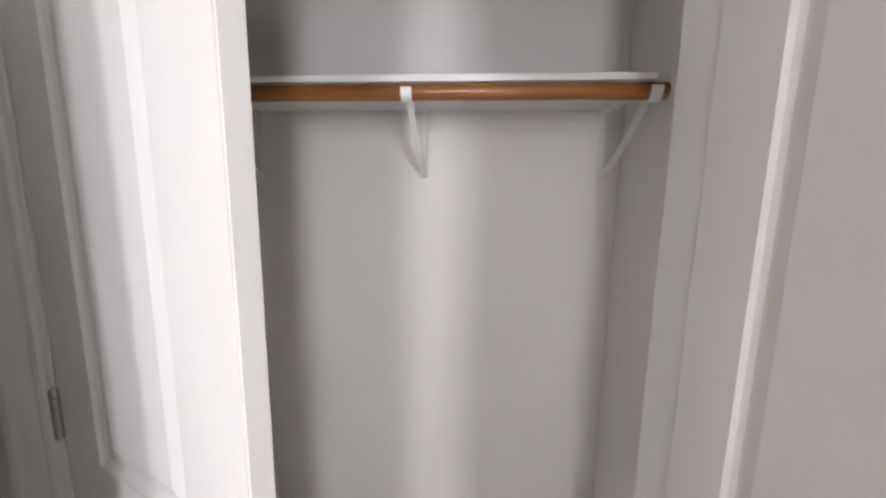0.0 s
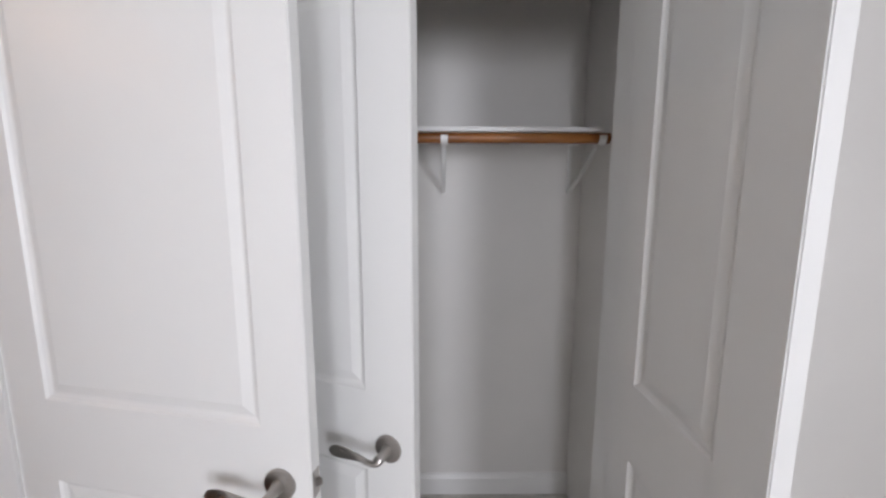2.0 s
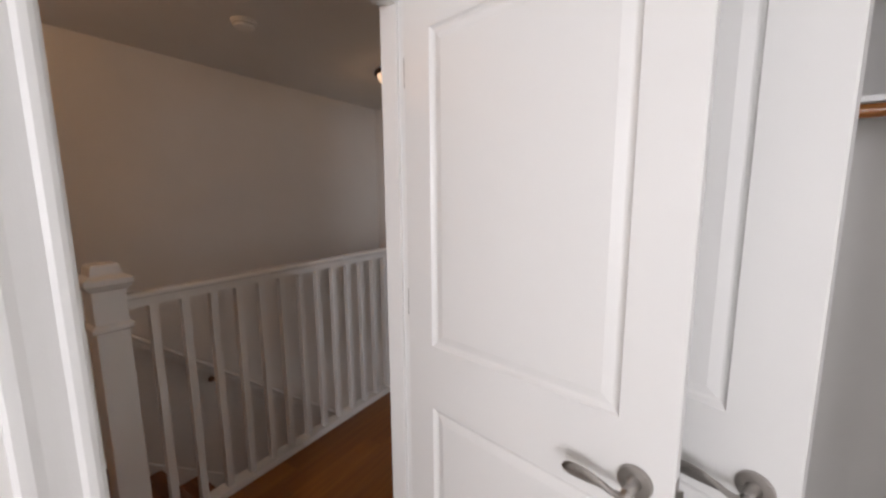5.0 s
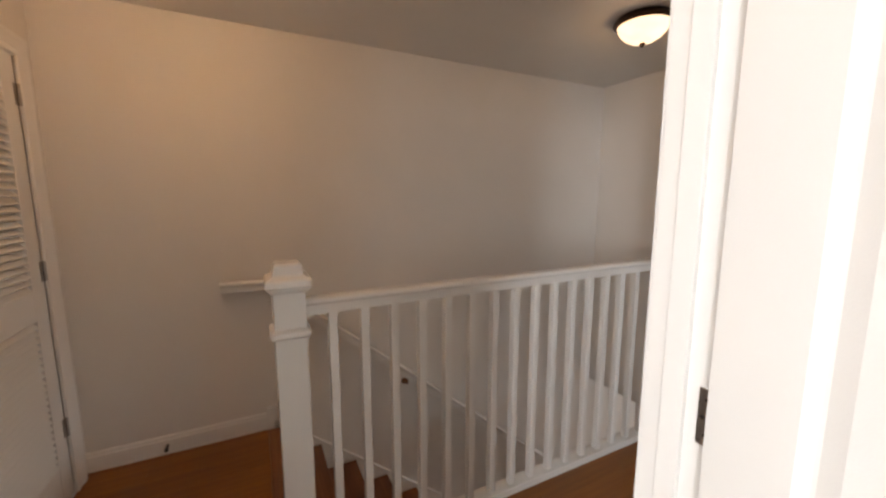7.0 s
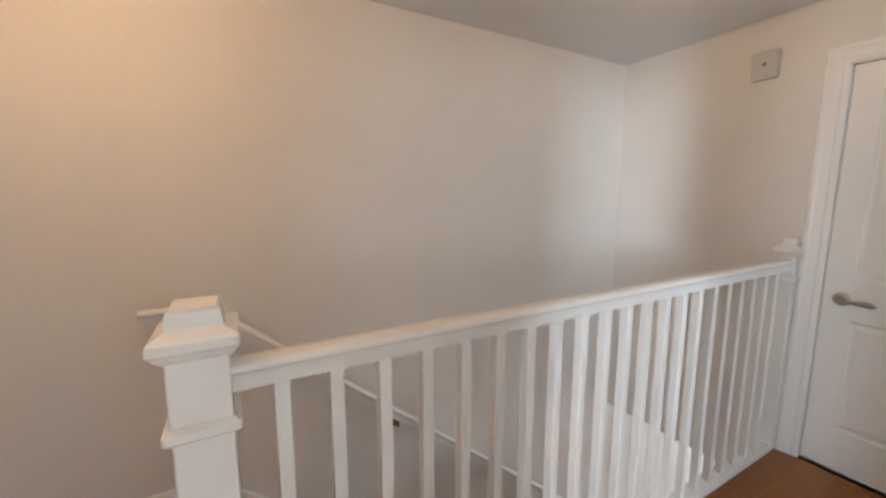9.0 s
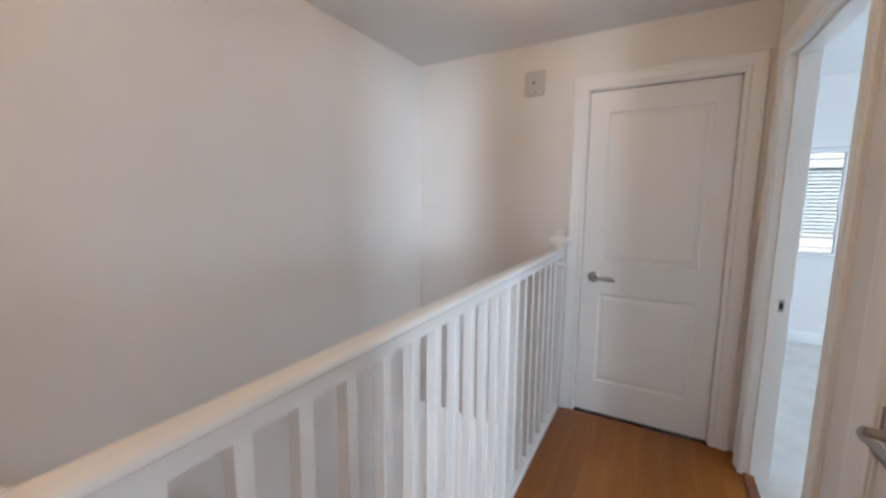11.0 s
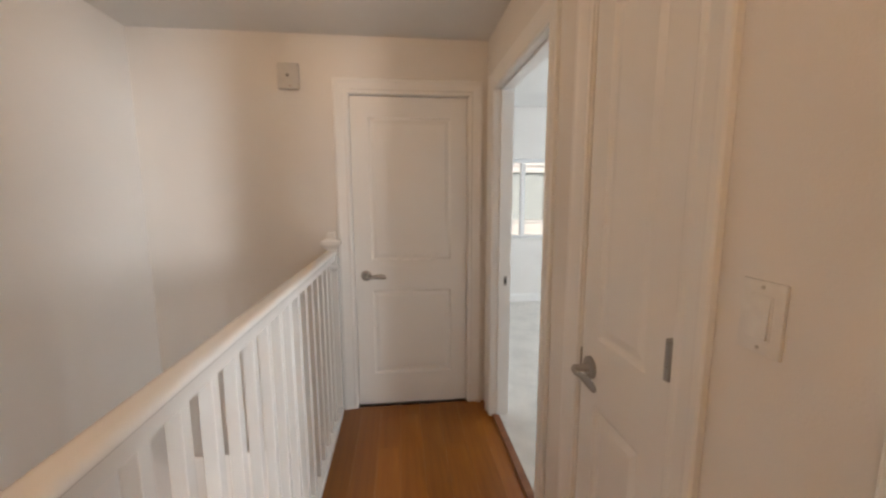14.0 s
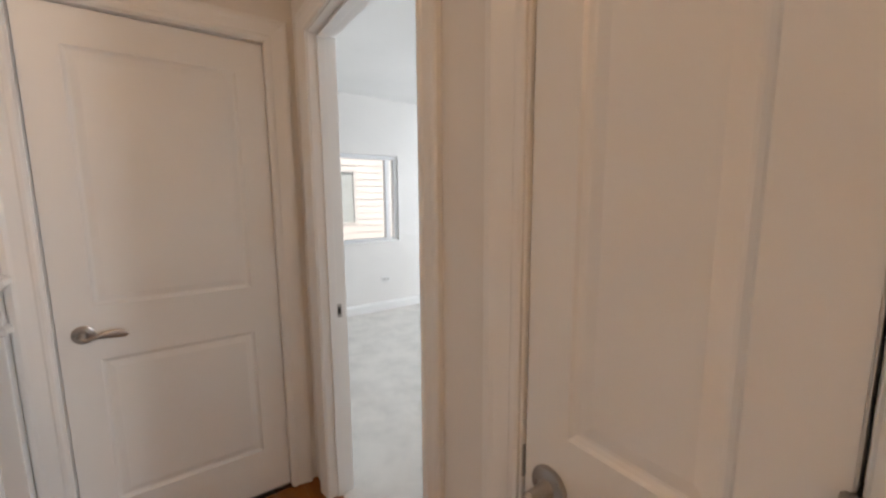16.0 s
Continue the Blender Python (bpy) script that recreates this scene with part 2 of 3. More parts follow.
# the end-door room, linen cupboard and louvered cupboard are closed off behind their doors
structure("wall_behind_doors", box(box(box(bmesh.new(), -1.0, 0.0, 0.13, 0.16, 0, 2.2), 0.16, 0.19, -1.9, -1.3, 0, 2.2), -2.05, -1.1, SOUTH - 0.2, SOUTH - 0.17, 0, 2.2),
          WALL, "plain plaster behind closed doors", "wall")

# near bedroom with its cupboard
wall("wall_closet_front", "y", CL_FRONT, CL_FRONT + 0.10, TH, 3.35, 0, 2.44, [(CL_W - 0.015, CL_E + 0.015, 0, HEAD)], "white painted bedroom wall with the wardrobe opening")
wall("wall_closet_back", "y", CL_BACK, CL_BACK + 0.08, 0.40, CL_SIDE + 0.08, 0, 2.44, [], "white painted back wall of the wardrobe")
wall("wall_closet_side", "x", CL_SIDE, CL_SIDE + 0.08, CL_FRONT + 0.10, CL_BACK, 0, 2.44, [], "white painted side wall of the wardrobe")
wall("wall_closet_end", "x", 0.40, 0.48, CL_FRONT + 0.10, CL_BACK, 0, 2.44, [], "white painted far side wall of the wardrobe")
wall("wall_bedroom_east", "x", 3.35, 3.46, -5.6, CL_FRONT + 0.10, 0, 2.44, [], "white painted bedroom wall")
wall("wall_bedroom_south", "y", -5.71, -5.6, TH, 3.46, 0, 2.44, [(0.84, 1.32, 0.98, 2.22), (2.19, 2.65, 0.98, 2.22)], "white painted bedroom wall with two narrow window openings")
wall("wall_bedroom_west", "x", 0.0, TH, -5.71, SOUTH, 0, 2.44, [], "white painted bedroom wall")
structure("ceiling", box(bmesh.new(), TH, 3.46, -5.71, CL_BACK + 0.08, 2.44, 2.54), CEIL, "off-white bedroom ceiling", "ceiling")
structure("floor_bedroom", box(bmesh.new(), 0.0 + 0.055, 3.46, -5.71, CL_BACK + 0.08, -0.12, 0.006), CARPET, "pale grey beige cut pile carpet", "carpet")

# far bedroom seen through its doorway
FAR_N, FAR_H = 2.42, 2.56
wall("wall_far_north", "y", FAR_N, FAR_N + 0.14, TH - 0.11, 4.0, 0, FAR_H, [(0.45, 1.80, 0.865, 1.91)], "white painted bedroom wall with a window")
wall("wall_far_east", "x", 3.9, 4.0, -1.3, FAR_N, 0, FAR_H, [(-1.15, -0.51, 0.93, 2.07), (0.78, 1.82, 0.93, 2.07)], "white painted bedroom wall")
wall("wall_far_south", "y", -1.30, -1.21, TH, 3.9, 0, FAR_H, [], "white painted bedroom wall")
wall("wall_far_west", "x", 0.0, TH, 0.12, FAR_N, 0, FAR_H, [], "white painted bedroom wall")
structure("ceiling", box(bmesh.new(), 0.0, 4.0, -1.30, FAR_N + 0.14, FAR_H, FAR_H + 0.1), CEIL, "white bedroom ceiling", "ceiling")
structure("floor_far_bedroom", box(bmesh.new(), 0.03, 4.0, -1.30, FAR_N + 0.14, -0.12, 0.010), CARPET, "off-white cut pile carpet in daylight", "carpet")

# storey below, at the foot of the stairs
wall("wall_lower_east", "x", RAIL_X + 0.10, RAIL_X + 0.20, STAIR_TOP, 0.0, LOWER, -0.28, [], "white painted stairwell wall below the hall floor")
wall("wall_lower_north", "y", 3.5, 3.6, WEST, 1.0, LOWER, -0.28, [(-2.15 + 0.1, -0.85, LOWER + 0.75, LOWER + 2.05)], "white painted wall of the lower storey with a window")
wall("wall_lower_far", "x", 0.9, 1.0, 0.0, 3.5, LOWER, -0.28, [], "white painted wall of the lower storey")
wall("wall_lower_south", "y", -0.1, 0.0, RAIL_X + 0.20, 1.0, LOWER, -0.28, [], "white painted wall of the lower storey")
structure("ceiling", box(bmesh.new(), WEST, 1.0, 0.12, 3.6, -0.28, -0.14), CEIL, "white ceiling of the lower storey", "ceiling")
structure("floor_lower", box(bmesh.new(), WEST - 0.12, 1.0, STAIR_TOP, 3.6, LOWER - 0.1, LOWER), OAK, "brown wood floor of the lower storey", "floor")

# ground and neighbour outside
structure("ground", box(bmesh.new(), -60, 60, -60, 60, LOWER - 0.4, LOWER - 0.2), plain("asphalt", (0.10, 0.10, 0.095), 0.9), "grey ground outside", "ground")
structure("backdrop", box(bmesh.new(), -18, 22, 60, 60.2, -6, 30), OUTSIDE, "bright hazy distance outside the window", "backdrop")

# neighbour's house across the yard: lap siding, one window
SIDING = paint("siding_paint", (0.84, 0.83, 0.83), 0.6, grain=60, relief=0.2)
house = thing("neighbour_house", Matrix.Identity(4), "pale lap-sided house across the yard", "house")
NW_W, NW_E, NW_B, NW_T = 1.90, 3.25, 0.80, 2.05
part("wall", box(box(box(box(bmesh.new(), -6.0, NW_W, 7.5, 7.7, LOWER - 0.2, 4.2), NW_W, NW_E, 7.5, 7.7, LOWER - 0.2, NW_B), NW_W, NW_E, 7.5, 7.7, NW_T, 4.2), NW_E, 11.0, 7.5, 7.7, LOWER - 0.2, 4.2), SIDING, house)
LAP = [(7.5, 0.0), (7.478, 0.0), (7.494, 0.17), (7.5, 0.17)]
for i in range(23):
    z = -0.15 + 0.17 * i
    for xa, xb in (((-6.0, 11.0),) if z + 0.17 < NW_B - 0.07 or z > NW_T + 0.07 else ((-6.0, NW_W - 0.08), (NW_E + 0.08, 11.0))):
        part("siding_board", prism(bmesh.new(), LAP, lambda p: Vector((xa, p[0], z + p[1])), lambda p: Vector((xb, p[0], z + p[1]))), SIDING, house)
BLIND = plain("blind_slat", (0.58, 0.66, 0.68), 0.5)
# flat sheet behind the slats; the dimness of the room is its colour
pane_frame = part("window", box(bmesh.new(), NW_W, NW_E, 7.66, 7.68, NW_B, NW_T), plain("dim_interior", (0.30, 0.36, 0.38), 0.4), house, "window with a drawn grey slatted blind")
for a, b, c, d in ((NW_W - 0.08, NW_W, NW_B - 0.08, NW_T + 0.08), (NW_E, NW_E + 0.08, NW_B - 0.08, NW_T + 0.08), (NW_W, NW_E, NW_B - 0.08, NW_B), (NW_W, NW_E, NW_T, NW_T + 0.08)):
    part("window_frame", box(bmesh.new(), a, b, 7.48, 7.66, c, d, 0.006), VINYL, pane_frame)
for i in range(17):
    z = NW_B + 0.02 + 0.072 * i
    part("slat", prism(bmesh.new(), [(7.515, 0.0), (7.519, 0.0), (7.549, 0.064), (7.545, 0.064)], lambda p: Vector((NW_W + 0.01, p[0], z + p[1])), lambda p: Vector((NW_E - 0.01, p[0], z + p[1]))), BLIND, pane_frame)
part("roof", prism(bmesh.new(), [(7.1, 4.1), (7.1, 4.25), (10.5, 6.2), (10.5, 6.05)], lambda p: Vector((-6.3, p[0], p[1])), lambda p: Vector((11.3, p[0], p[1]))), plain("roof_shingle", (0.12, 0.11, 0.10), 0.9), house)


# ---------------------------------------------------------------- trim
CASING = [(0.0, 0.0), (0.0, 0.008), (0.007, 0.011), (0.017, 0.011), (0.024, 0.008), (0.037, 0.010), (0.058, 0.014), (0.070, 0.018), (0.084, 0.018), (0.089, 0.014), (0.089, 0.0)]


def frame_set(name, axis, u0, u1, head, face_a, face_b, label, sides="ab", skirt=0.0, stop=None):
    """Jamb lining and moulded casing round an opening u0..u1 through a wall between face_a and face_b."""
    ob = thing(name, Matrix.Identity(4), label, "door frame", kind="structure")

    def at(u, n, z):
        return Vector((n, u, z)) if axis == "x" else Vector((u, n, z))

    def board(ua, ub, na, nb, za, zb):
        if axis == "x":
            return box(bmesh.new(), na, nb, ua, ub, za, zb, 0.002)
        return box(bmesh.new(), ua, ub, na, nb, za, zb, 0.002)
    part("jamb", board(u0 - 0.018, u0, face_a - 0.001, face_b + 0.001, skirt, head + 0.018), TRIM, ob)
    part("jamb", board(u1, u1 + 0.018, face_a - 0.001, face_b + 0.001, skirt, head + 0.018), TRIM, ob)
    part("jamb", board(u0, u1, face_a - 0.001, face_b + 0.001, head, head + 0.018), TRIM, ob)
    if stop:
        sa, sb = stop
        part("door_stop", board(u0, u0 + 0.011, sa, sb, skirt, head), TRIM, ob)
        part("door_stop", board(u1 - 0.011, u1, sa, sb, skirt, head), TRIM, ob)
        part("door_stop", board(u0 + 0.011, u1 - 0.011, sa, sb, head - 0.011, head), TRIM, ob)
    for side, face, out in (("a", face_a, -1), ("b", face_b, 1)):
        if side not in sides:
            continue
        r = 0.005
        part("casing", prism(bmesh.new(), CASING, lambda p: at(u0 - r - p[0], face + out * p[1], skirt), lambda p: at(u0 - r - p[0], face + out * p[1], head + r + p[0])), TRIM, ob)
        part("casing", prism(bmesh.new(), CASING, lambda p: at(u1 + r + p[0], face + out * p[1], skirt), lambda p: at(u1 + r + p[0], face + out * p[1], head + r + p[0])), TRIM, ob)
        part("casing", prism(bmesh.new(), CASING, lambda p: at(u0 - r - p[0], face + out * p[1], head + r + p[0]), lambda p: at(u1 + r + p[0], face + out * p[1], head + r + p[0])), TRIM, ob)
    return ob


frame_set("door_frame_end", "y", ED_W, ED_E, HEAD, 0.0, 0.12, "white moulded frame round the closed end door", "a", stop=(0.062, 0.075))
far_frame = frame_set("door_frame_far", "x", B2_S, B2_N, HEAD, 0.0, TH, "white moulded frame of the open bedroom doorway", "ab", stop=(0.035, 0.07))
# linen stop is unseen, added behind the door to keep its gap dark
frame_set("door_frame_linen", "x", LIN_S, LIN_N, HEAD, 0.0, TH, "white moulded frame of the narrow linen cupboard", "a", stop=(0.0405, 0.054))
near_frame = frame_set("door_frame_near", "x", B1_S, B1_N, HEAD, 0.0, TH, "white moulded frame of the bedroom doorway", "ab", stop=(0.035, 0.07))
frame_set("door_frame_wardrobe", "y", CL_W, CL_E, HEAD - 0.02, CL_FRONT, CL_FRONT + 0.10, "white moulded frame of the wardrobe opening", "a")
frame_set("door_frame_louver", "y", -1.938, -1.185, HEAD - 0.015, SOUTH - 0.12, SOUTH, "white frame of the louvered cupboard door", "b")

part("strike_plate", box(box(bmesh.new(), 0.070, 0.092, B2_N - 0.0015, B2_N + 0.004, 0.875, 0.935, 0.0006), 0.0755, 0.0865, B2_N - 0.002, B2_N + 0.002, 0.892, 0.918), NICKEL, far_frame, "small satin nickel strike plate")
# no hole is cut: a dark patch on the plate paints its shade
part("strike_hole_patch", box(bmesh.new(), 0.0735, 0.0885, B2_N - 0.0035, B2_N - 0.0021, 0.889, 0.921), DARK, far_frame, "dark patch drawn for the shaded latch hole")

part("strike_plate", box(bmesh.new(), 0.074, 0.098, B1_S - 0.002, B1_S + 0.0018, 0.875, 0.935, 0.0005), NICKEL, near_frame, "small satin nickel strike plate")

for z in (0.265, 1.127, 1.845):
    leaf = part("hinge_leaf", box(bmesh.new(), 0.088, 0.107, B1_N - 0.0022, B1_N + 0.001, z - 0.044, z + 0.044, 0.0005), NICKEL, near_frame, "satin nickel hinge leaf let into the jamb")
    for dz in (-0.028, 0.0, 0.028):
        part("screw", cyl(bmesh.new(), (0.098 + (0.003 if dz else -0.003), B1_N - 0.002, z + dz), (0.098 + (0.003 if dz else -0.003), B1_N - 0.0030, z + dz), 0.0034, seg=12), DARK, leaf)

BASE = [(0.0, 0.0), (0.013, 0.0), (0.013, 0.085), (0.009, 0.092), (0.010, 0.100), (0.005, 0.108), (0.0, 0.110)]


def baseboard(name, axis, face, out, u0, u1, z=0.0):
    bm = bmesh.new()
    if axis == "x":
        prism(bm, BASE, lambda p: Vector((face + out * p[0], u0, z + p[1])), lambda p: Vector((face + out * p[0], u1, z + p[1])))
    else:
        prism(bm, BASE, lambda p: Vector((u0, face + out * p[0], z + p[1])), lambda p: Vector((u1, face + out * p[0], z + p[1])))
    return structure(name, bm, TRIM, "white moulded baseboard along the wall", "baseboard")


baseboard("baseboard_west", "x", WEST, 1, SOUTH, STAIR_TOP - 0.06)
structure("baseboard_block", box(bmesh.new(), WEST, WEST + 0.02, STAIR_TOP - 0.06, STAIR_TOP + 0.015, 0, 0.145, 0.002), TRIM, "white plinth block at the stair head", "baseboard")
baseboard("baseboard_east", "x", 0.0, -1, B1_N + 0.095, LIN_S - 0.095)
baseboard("baseboard_east", "x", 0.0, -1, LIN_N + 0.095, B2_S - 0.095)
baseboard("baseboard_east", "x", 0.0, -1, SOUTH, B1_S - 0.095)
baseboard("baseboard_south", "y", SOUTH, 1, -1.090, 0.0)
baseboard("baseboard_far", "y", FAR_N, -1, TH, 3.9, 0.01)
baseboard("baseboard_far", "x", 3.9, -1, -1.2, FAR_N, 0.01)
baseboard("baseboard_closet", "y", CL_BACK, -1, 0.48, CL_SIDE, 0.006)
baseboard("baseboard_bedroom", "y", CL_FRONT, -1, CL_E + 0.08, 3.35, 0.006)


# ---------------------------------------------------------------- doors
def door_body(w, h, t, stile, panels):
    """Moulded two-panel door: returns the body and its panels as separate meshes; x from the hinge or lock edge, front at y = 0."""
    bm = bmesh.new()
    zs = [0.0]
    for a, b in panels:
        zs += [a, b]
    zs.append(h)
    box(bm, 0, stile, 0, t, 0, h)
    box(bm, w - stile, w, 0, t, 0, h)
    for i in range(0, len(zs), 2):
        box(bm, stile, w - stile, 0, t, zs[i], zs[i + 1])
    bmesh.ops.remove_doubles(bm, verts=bm.verts, dist=1e-5)
    fields = []
    prof = [(0.0, 0.0), (0.005, 0.005), (0.012, 0.0085), (0.017, 0.009), (0.040, 0.0035), (0.044, 0.0035)]
    for a, b in panels:
        pm = bmesh.new()
        for side in (0, 1):
            rings = []
            for d, depth in prof:
                y = depth if side == 0 else t - depth
                rings.append([pm.verts.new(v) for v in ((stile + d, y, a + d), (w - stile - d, y, a + d), (w - stile - d, y, b - d), (stile + d, y, b - d))])
            for r0, r1 in zip(rings, rings[1:]):
                for i in range(4):
                    j = (i + 1) % 4
                    pm.faces.new((r0[i], r0[j], r1[j], r1[i]))
            pm.faces.new(rings[-1])
            if side == 0:
                first = rings[0]
            else:
                for i in range(4):
                    j = (i + 1) % 4
                    pm.faces.new((first[i], first[j], rings[0][j], rings[0][i]))
        fields.append(pm)
    return bm, fields


def lever_mesh(way):
    """Wave-shaped lever from the neck outwards along x, flattened into a paddle at its tip."""
    bm = bmesh.new()
    rings, n, seg = [], 24, 14
    for i in range(n):
        s = i / (n - 1)
        x = way * (-0.008 + 0.140 * s)
        z = -0.007 * math.sin(math.pi * min(1.0, s / 0.36)) + 0.004 * math.sin(math.pi * max(0.0, (s - 0.36) / 0.64)) - 0.003 * max(0.0, (s - 0.36) / 0.64)
        y = -0.052 - 0.004 * math.sin(math.pi * s) - 0.002 * s
        swell = max(0.0, (s - 0.30) / 0.70)
        hz = 0.0095 - 0.0030 * math.sin(math.pi * min(1.0, s / 0.6)) + 0.0065 * math.sin(math.pi * 0.62 * swell)
        hz *= math.sqrt(max(0.08, 1 - max(0.0, (s - 0.80) / 0.21) ** 2))
        hy = 0.0090 - 0.0052 * min(1.0, s / 0.7)
        if i in (0, n - 1):
            hz, hy = hz * 0.55, hy * 0.55
        rings.append([bm.verts.new((x, y + hy * math.cos(a), z + hz * math.sin(a))) for a in (2 * math.pi * k / seg for k in range(seg))])
    for a, b in zip(rings, rings[1:]):
        for k in range(seg):
            bm.faces.new((a[k], a[(k + 1) % seg], b[(k + 1) % seg], b[k]))
    bm.faces.new(rings[0])
    bm.faces.new(rings[-1])
    return bm


def add_handle(door, x, z, way, y=0.0, back=False):
    flip = Matrix.Diagonal((1, -1, 1, 1)) if back else Matrix.Identity(4)
    rot = Matrix.Rotation(radians(90), 4, "X")
    rose = part("door_handle", lathe(bmesh.new(), [(0, 0), (0.034, 0), (0.0342, 0.005), (0.0325, 0.0085), (0.030, 0.0095), (0.0155, 0.0105), (0.0135, 0.013), (0.0105, 0.030), (0.0115, 0.052), (0.006, 0.058), (0, 0.059)], 36, rot), NICKEL, door, "satin nickel round rose", True)
    rose.matrix_basis = Matrix.Translation((x, y, z)) @ flip
    lever = part("lever", lever_mesh(way), NICKEL, rose, "curved satin nickel lever", True)
    # raised dark dot paints the shade inside the pin hole
    part("pin_hole_dot", cyl(bmesh.new(), (0.014 * way, -0.0100, -0.016), (0.014 * way, -0.0112, -0.016), 0.0022, seg=10), DARK, rose)
    return rose


def add_hinge(door, x, z, t=0.035, y=-0.004, r=0.0075):
    h = part("hinge", cyl(bmesh.new(), (x, y, z - 0.044), (x, y, z + 0.044), r, seg=14), NICKEL, door, "satin nickel butt hinge", True)
    part("leaf_plate", box(bmesh.new(), x - 0.003, x + 0.001, y, t * 0.8, z - 0.044, z + 0.044, 0.0005), NICKEL, h)
    part("knuckle_cap", cyl(bmesh.new(), (x, y, z + 0.044), (x, y, z + 0.048), 0.0048, 0.003, seg=12), NICKEL, h)
    return h


def panel_door(name, m, w, label, stile=0.108, h=2.03, t=0.035, lock=None, way=1, handle_z=0.905, panels=((0.215, 0.80), (1.005, 1.915)), latch=False):
    ob = thing(name, m, label, "door")
    body, fields = door_body(w, h, t, stile, panels)
    bmesh.ops.bevel(body, geom=[e for e in body.edges if all(abs(v.co.x - w) < 1e-4 or abs(v.co.x) < 1e-4 for v in e.verts) and abs(e.verts[0].co.z - e.verts[1].co.z) > 0.05 and len(e.link_faces) == 2], offset=0.0025, segments=2, affect="EDGES")
    part("body", body, DOOR, ob)
    for f in fields:
        part("panel", f, DOOR, ob)
    if lock is not None:
        add_handle(ob, lock, handle_z, way)
    if latch:
        e = w if lock > w / 2 else 0
        p = part("latch_plate", box(bmesh.new(), e - 0.001, e + 0.0012, t / 2 - 0.0125, t / 2 + 0.0125, handle_z - 0.029, handle_z + 0.029, 0.0004), NICKEL, ob, "satin nickel latch plate")
        part("latch_bolt", prism(bmesh.new(), [(t / 2 - 0.006, 0.0), (t / 2 + 0.006, 0.0), (t / 2 + 0.006, 0.010)], lambda q: Vector((e + 0.001 + q[1], q[0], handle_z - 0.008)), lambda q: Vector((e + 0.001 + q[1], q[0], handle_z + 0.008))), NICKEL, p)
    return ob


end_door = panel_door("door_end", pose(ED_W + 0.002, 0.026, 0.010), ED_E - ED_W - 0.004, "closed white two-panel door at the hall end", lock=0.072, way=1, h=2.041)
linen = panel_door("door_linen", pose(0.004, LIN_N - 0.003, 0.012, 0, 0, -90), LIN_N - LIN_S - 0.007, "closed narrow white linen cupboard door with lever handle", stile=0.088, lock=0.058, way=1, latch=True)
part("strike_lip", box(bmesh.new(), -0.0035, -0.0005, -0.004, 0.010, 0.885, 0.945, 0.0005), NICKEL, linen, "dark metal strike lip")
for z in (0.25, 1.078, 1.83):
    add_hinge(linen, LIN_N - LIN_S - 0.005, z, y=-0.008, r=0.0115)
room_door = panel_door("door_bedroom", pose(0.115, B1_N - 0.035, 0.014, 0, 0, -11.1), 0.766, "open white two-panel bedroom door with lever handle", lock=0.697, way=-1, latch=True, handle_z=0.884)
for z in (0.25, 1.113, 1.83):
    add_hinge(room_door, 0.0, z, y=0.038)
leaf_l = panel_door("door_wardrobe", pose(CL_W + 0.006, CL_FRONT - 0.003, 0.014, 0, 0, -22.3), 0.496, "half open white wardrobe door with lever handle", stile=0.128, h=2.0, lock=0.430, way=-1, handle_z=0.872)
for z in (0.25, 1.06, 1.80):
    add_hinge(leaf_l, 0.0, z)
leaf_r = panel_door("door_wardrobe", pose(CL_E - 0.004, CL_FRONT - 0.006, 0.014, 0, 0, -90), 0.498, "fully open white two-panel wardrobe door", stile=0.112, h=2.0)
for z in (0.25, 1.06, 1.80):
    add_hinge(leaf_r, 0.0, z, y=0.037)


def louver_door():
    w, h, t, st = 0.745, 2.03, 0.032, 0.105
    ob = thing("louver_door", pose(-1.934, SOUTH - 0.004, 0.012), "closed white louvered cupboard door beside the landing", "door")
    # hinge edge at x = 0, front towards +y
    part("stile", box(bmesh.new(), 0, st, -t, 0, 0, h, 0.002), DOOR, ob)
    part("stile", box(bmesh.new(), w - st, w, -t, 0, 0, h, 0.002), DOOR, ob)
    rails = ((0, 0.20), (0.90, 1.03), (h - 0.12, h))
    for a, b in rails:
        part("rail", box(bmesh.new(), st, w - st, -t + 0.001, -0.001, a, b, 0.002), DOOR, ob)
    slat = None
    for a, b in ((0.20, 0.90), (1.03, h - 0.12)):
        n = int((b - a) / 0.031)
        for i in range(n):
            z = a + (i + 0.5) * (b - a) / n
            if slat is None:
                slat = part("slat", box(bmesh.new(), st, w - st, -0.0035, 0.0035, -0.021, 0.021, 0.0015), DOOR, ob)
                s = slat
            else:
                s = new("slat", slat.data)
                s.parent = ob
            s.matrix_basis = pose(0, -t / 2, z, 40)
    for z in (0.34, 1.105, 1.87):
        hg = part("hinge", cyl(bmesh.new(), (-0.002, 0.006, z - 0.045), (-0.002, 0.006, z + 0.045), 0.0065, seg=14), NICKEL, ob, "satin nickel butt hinge", True)
        part("leaf_plate", box(bmesh.new(), 0.0, 0.024, 0.0, 0.0025, z - 0.045, z + 0.045, 0.0005), NICKEL, hg)
    return ob


louver_door()

# ---------------------------------------------------------------- balustrade
SHOE_T, RAIL_B, RAIL_T = 0.038, 1.036, 1.098
RAILSEC = [(-0.020, 0.0), (0.020, 0.0), (0.021, 0.034), (0.023, 0.037), (0.029, 0.040), (0.0315, 0.045), (0.0315, 0.051), (0.028, 0.057), (0.020, 0.061), (0.010, 0.062), (-0.010, 0.062), (-0.020, 0.061), (-0.028, 0.057), (-0.0315, 0.051), (-0.0315, 0.045), (-0.029, 0.040), (-0.023, 0.037), (-0.021, 0.034)]
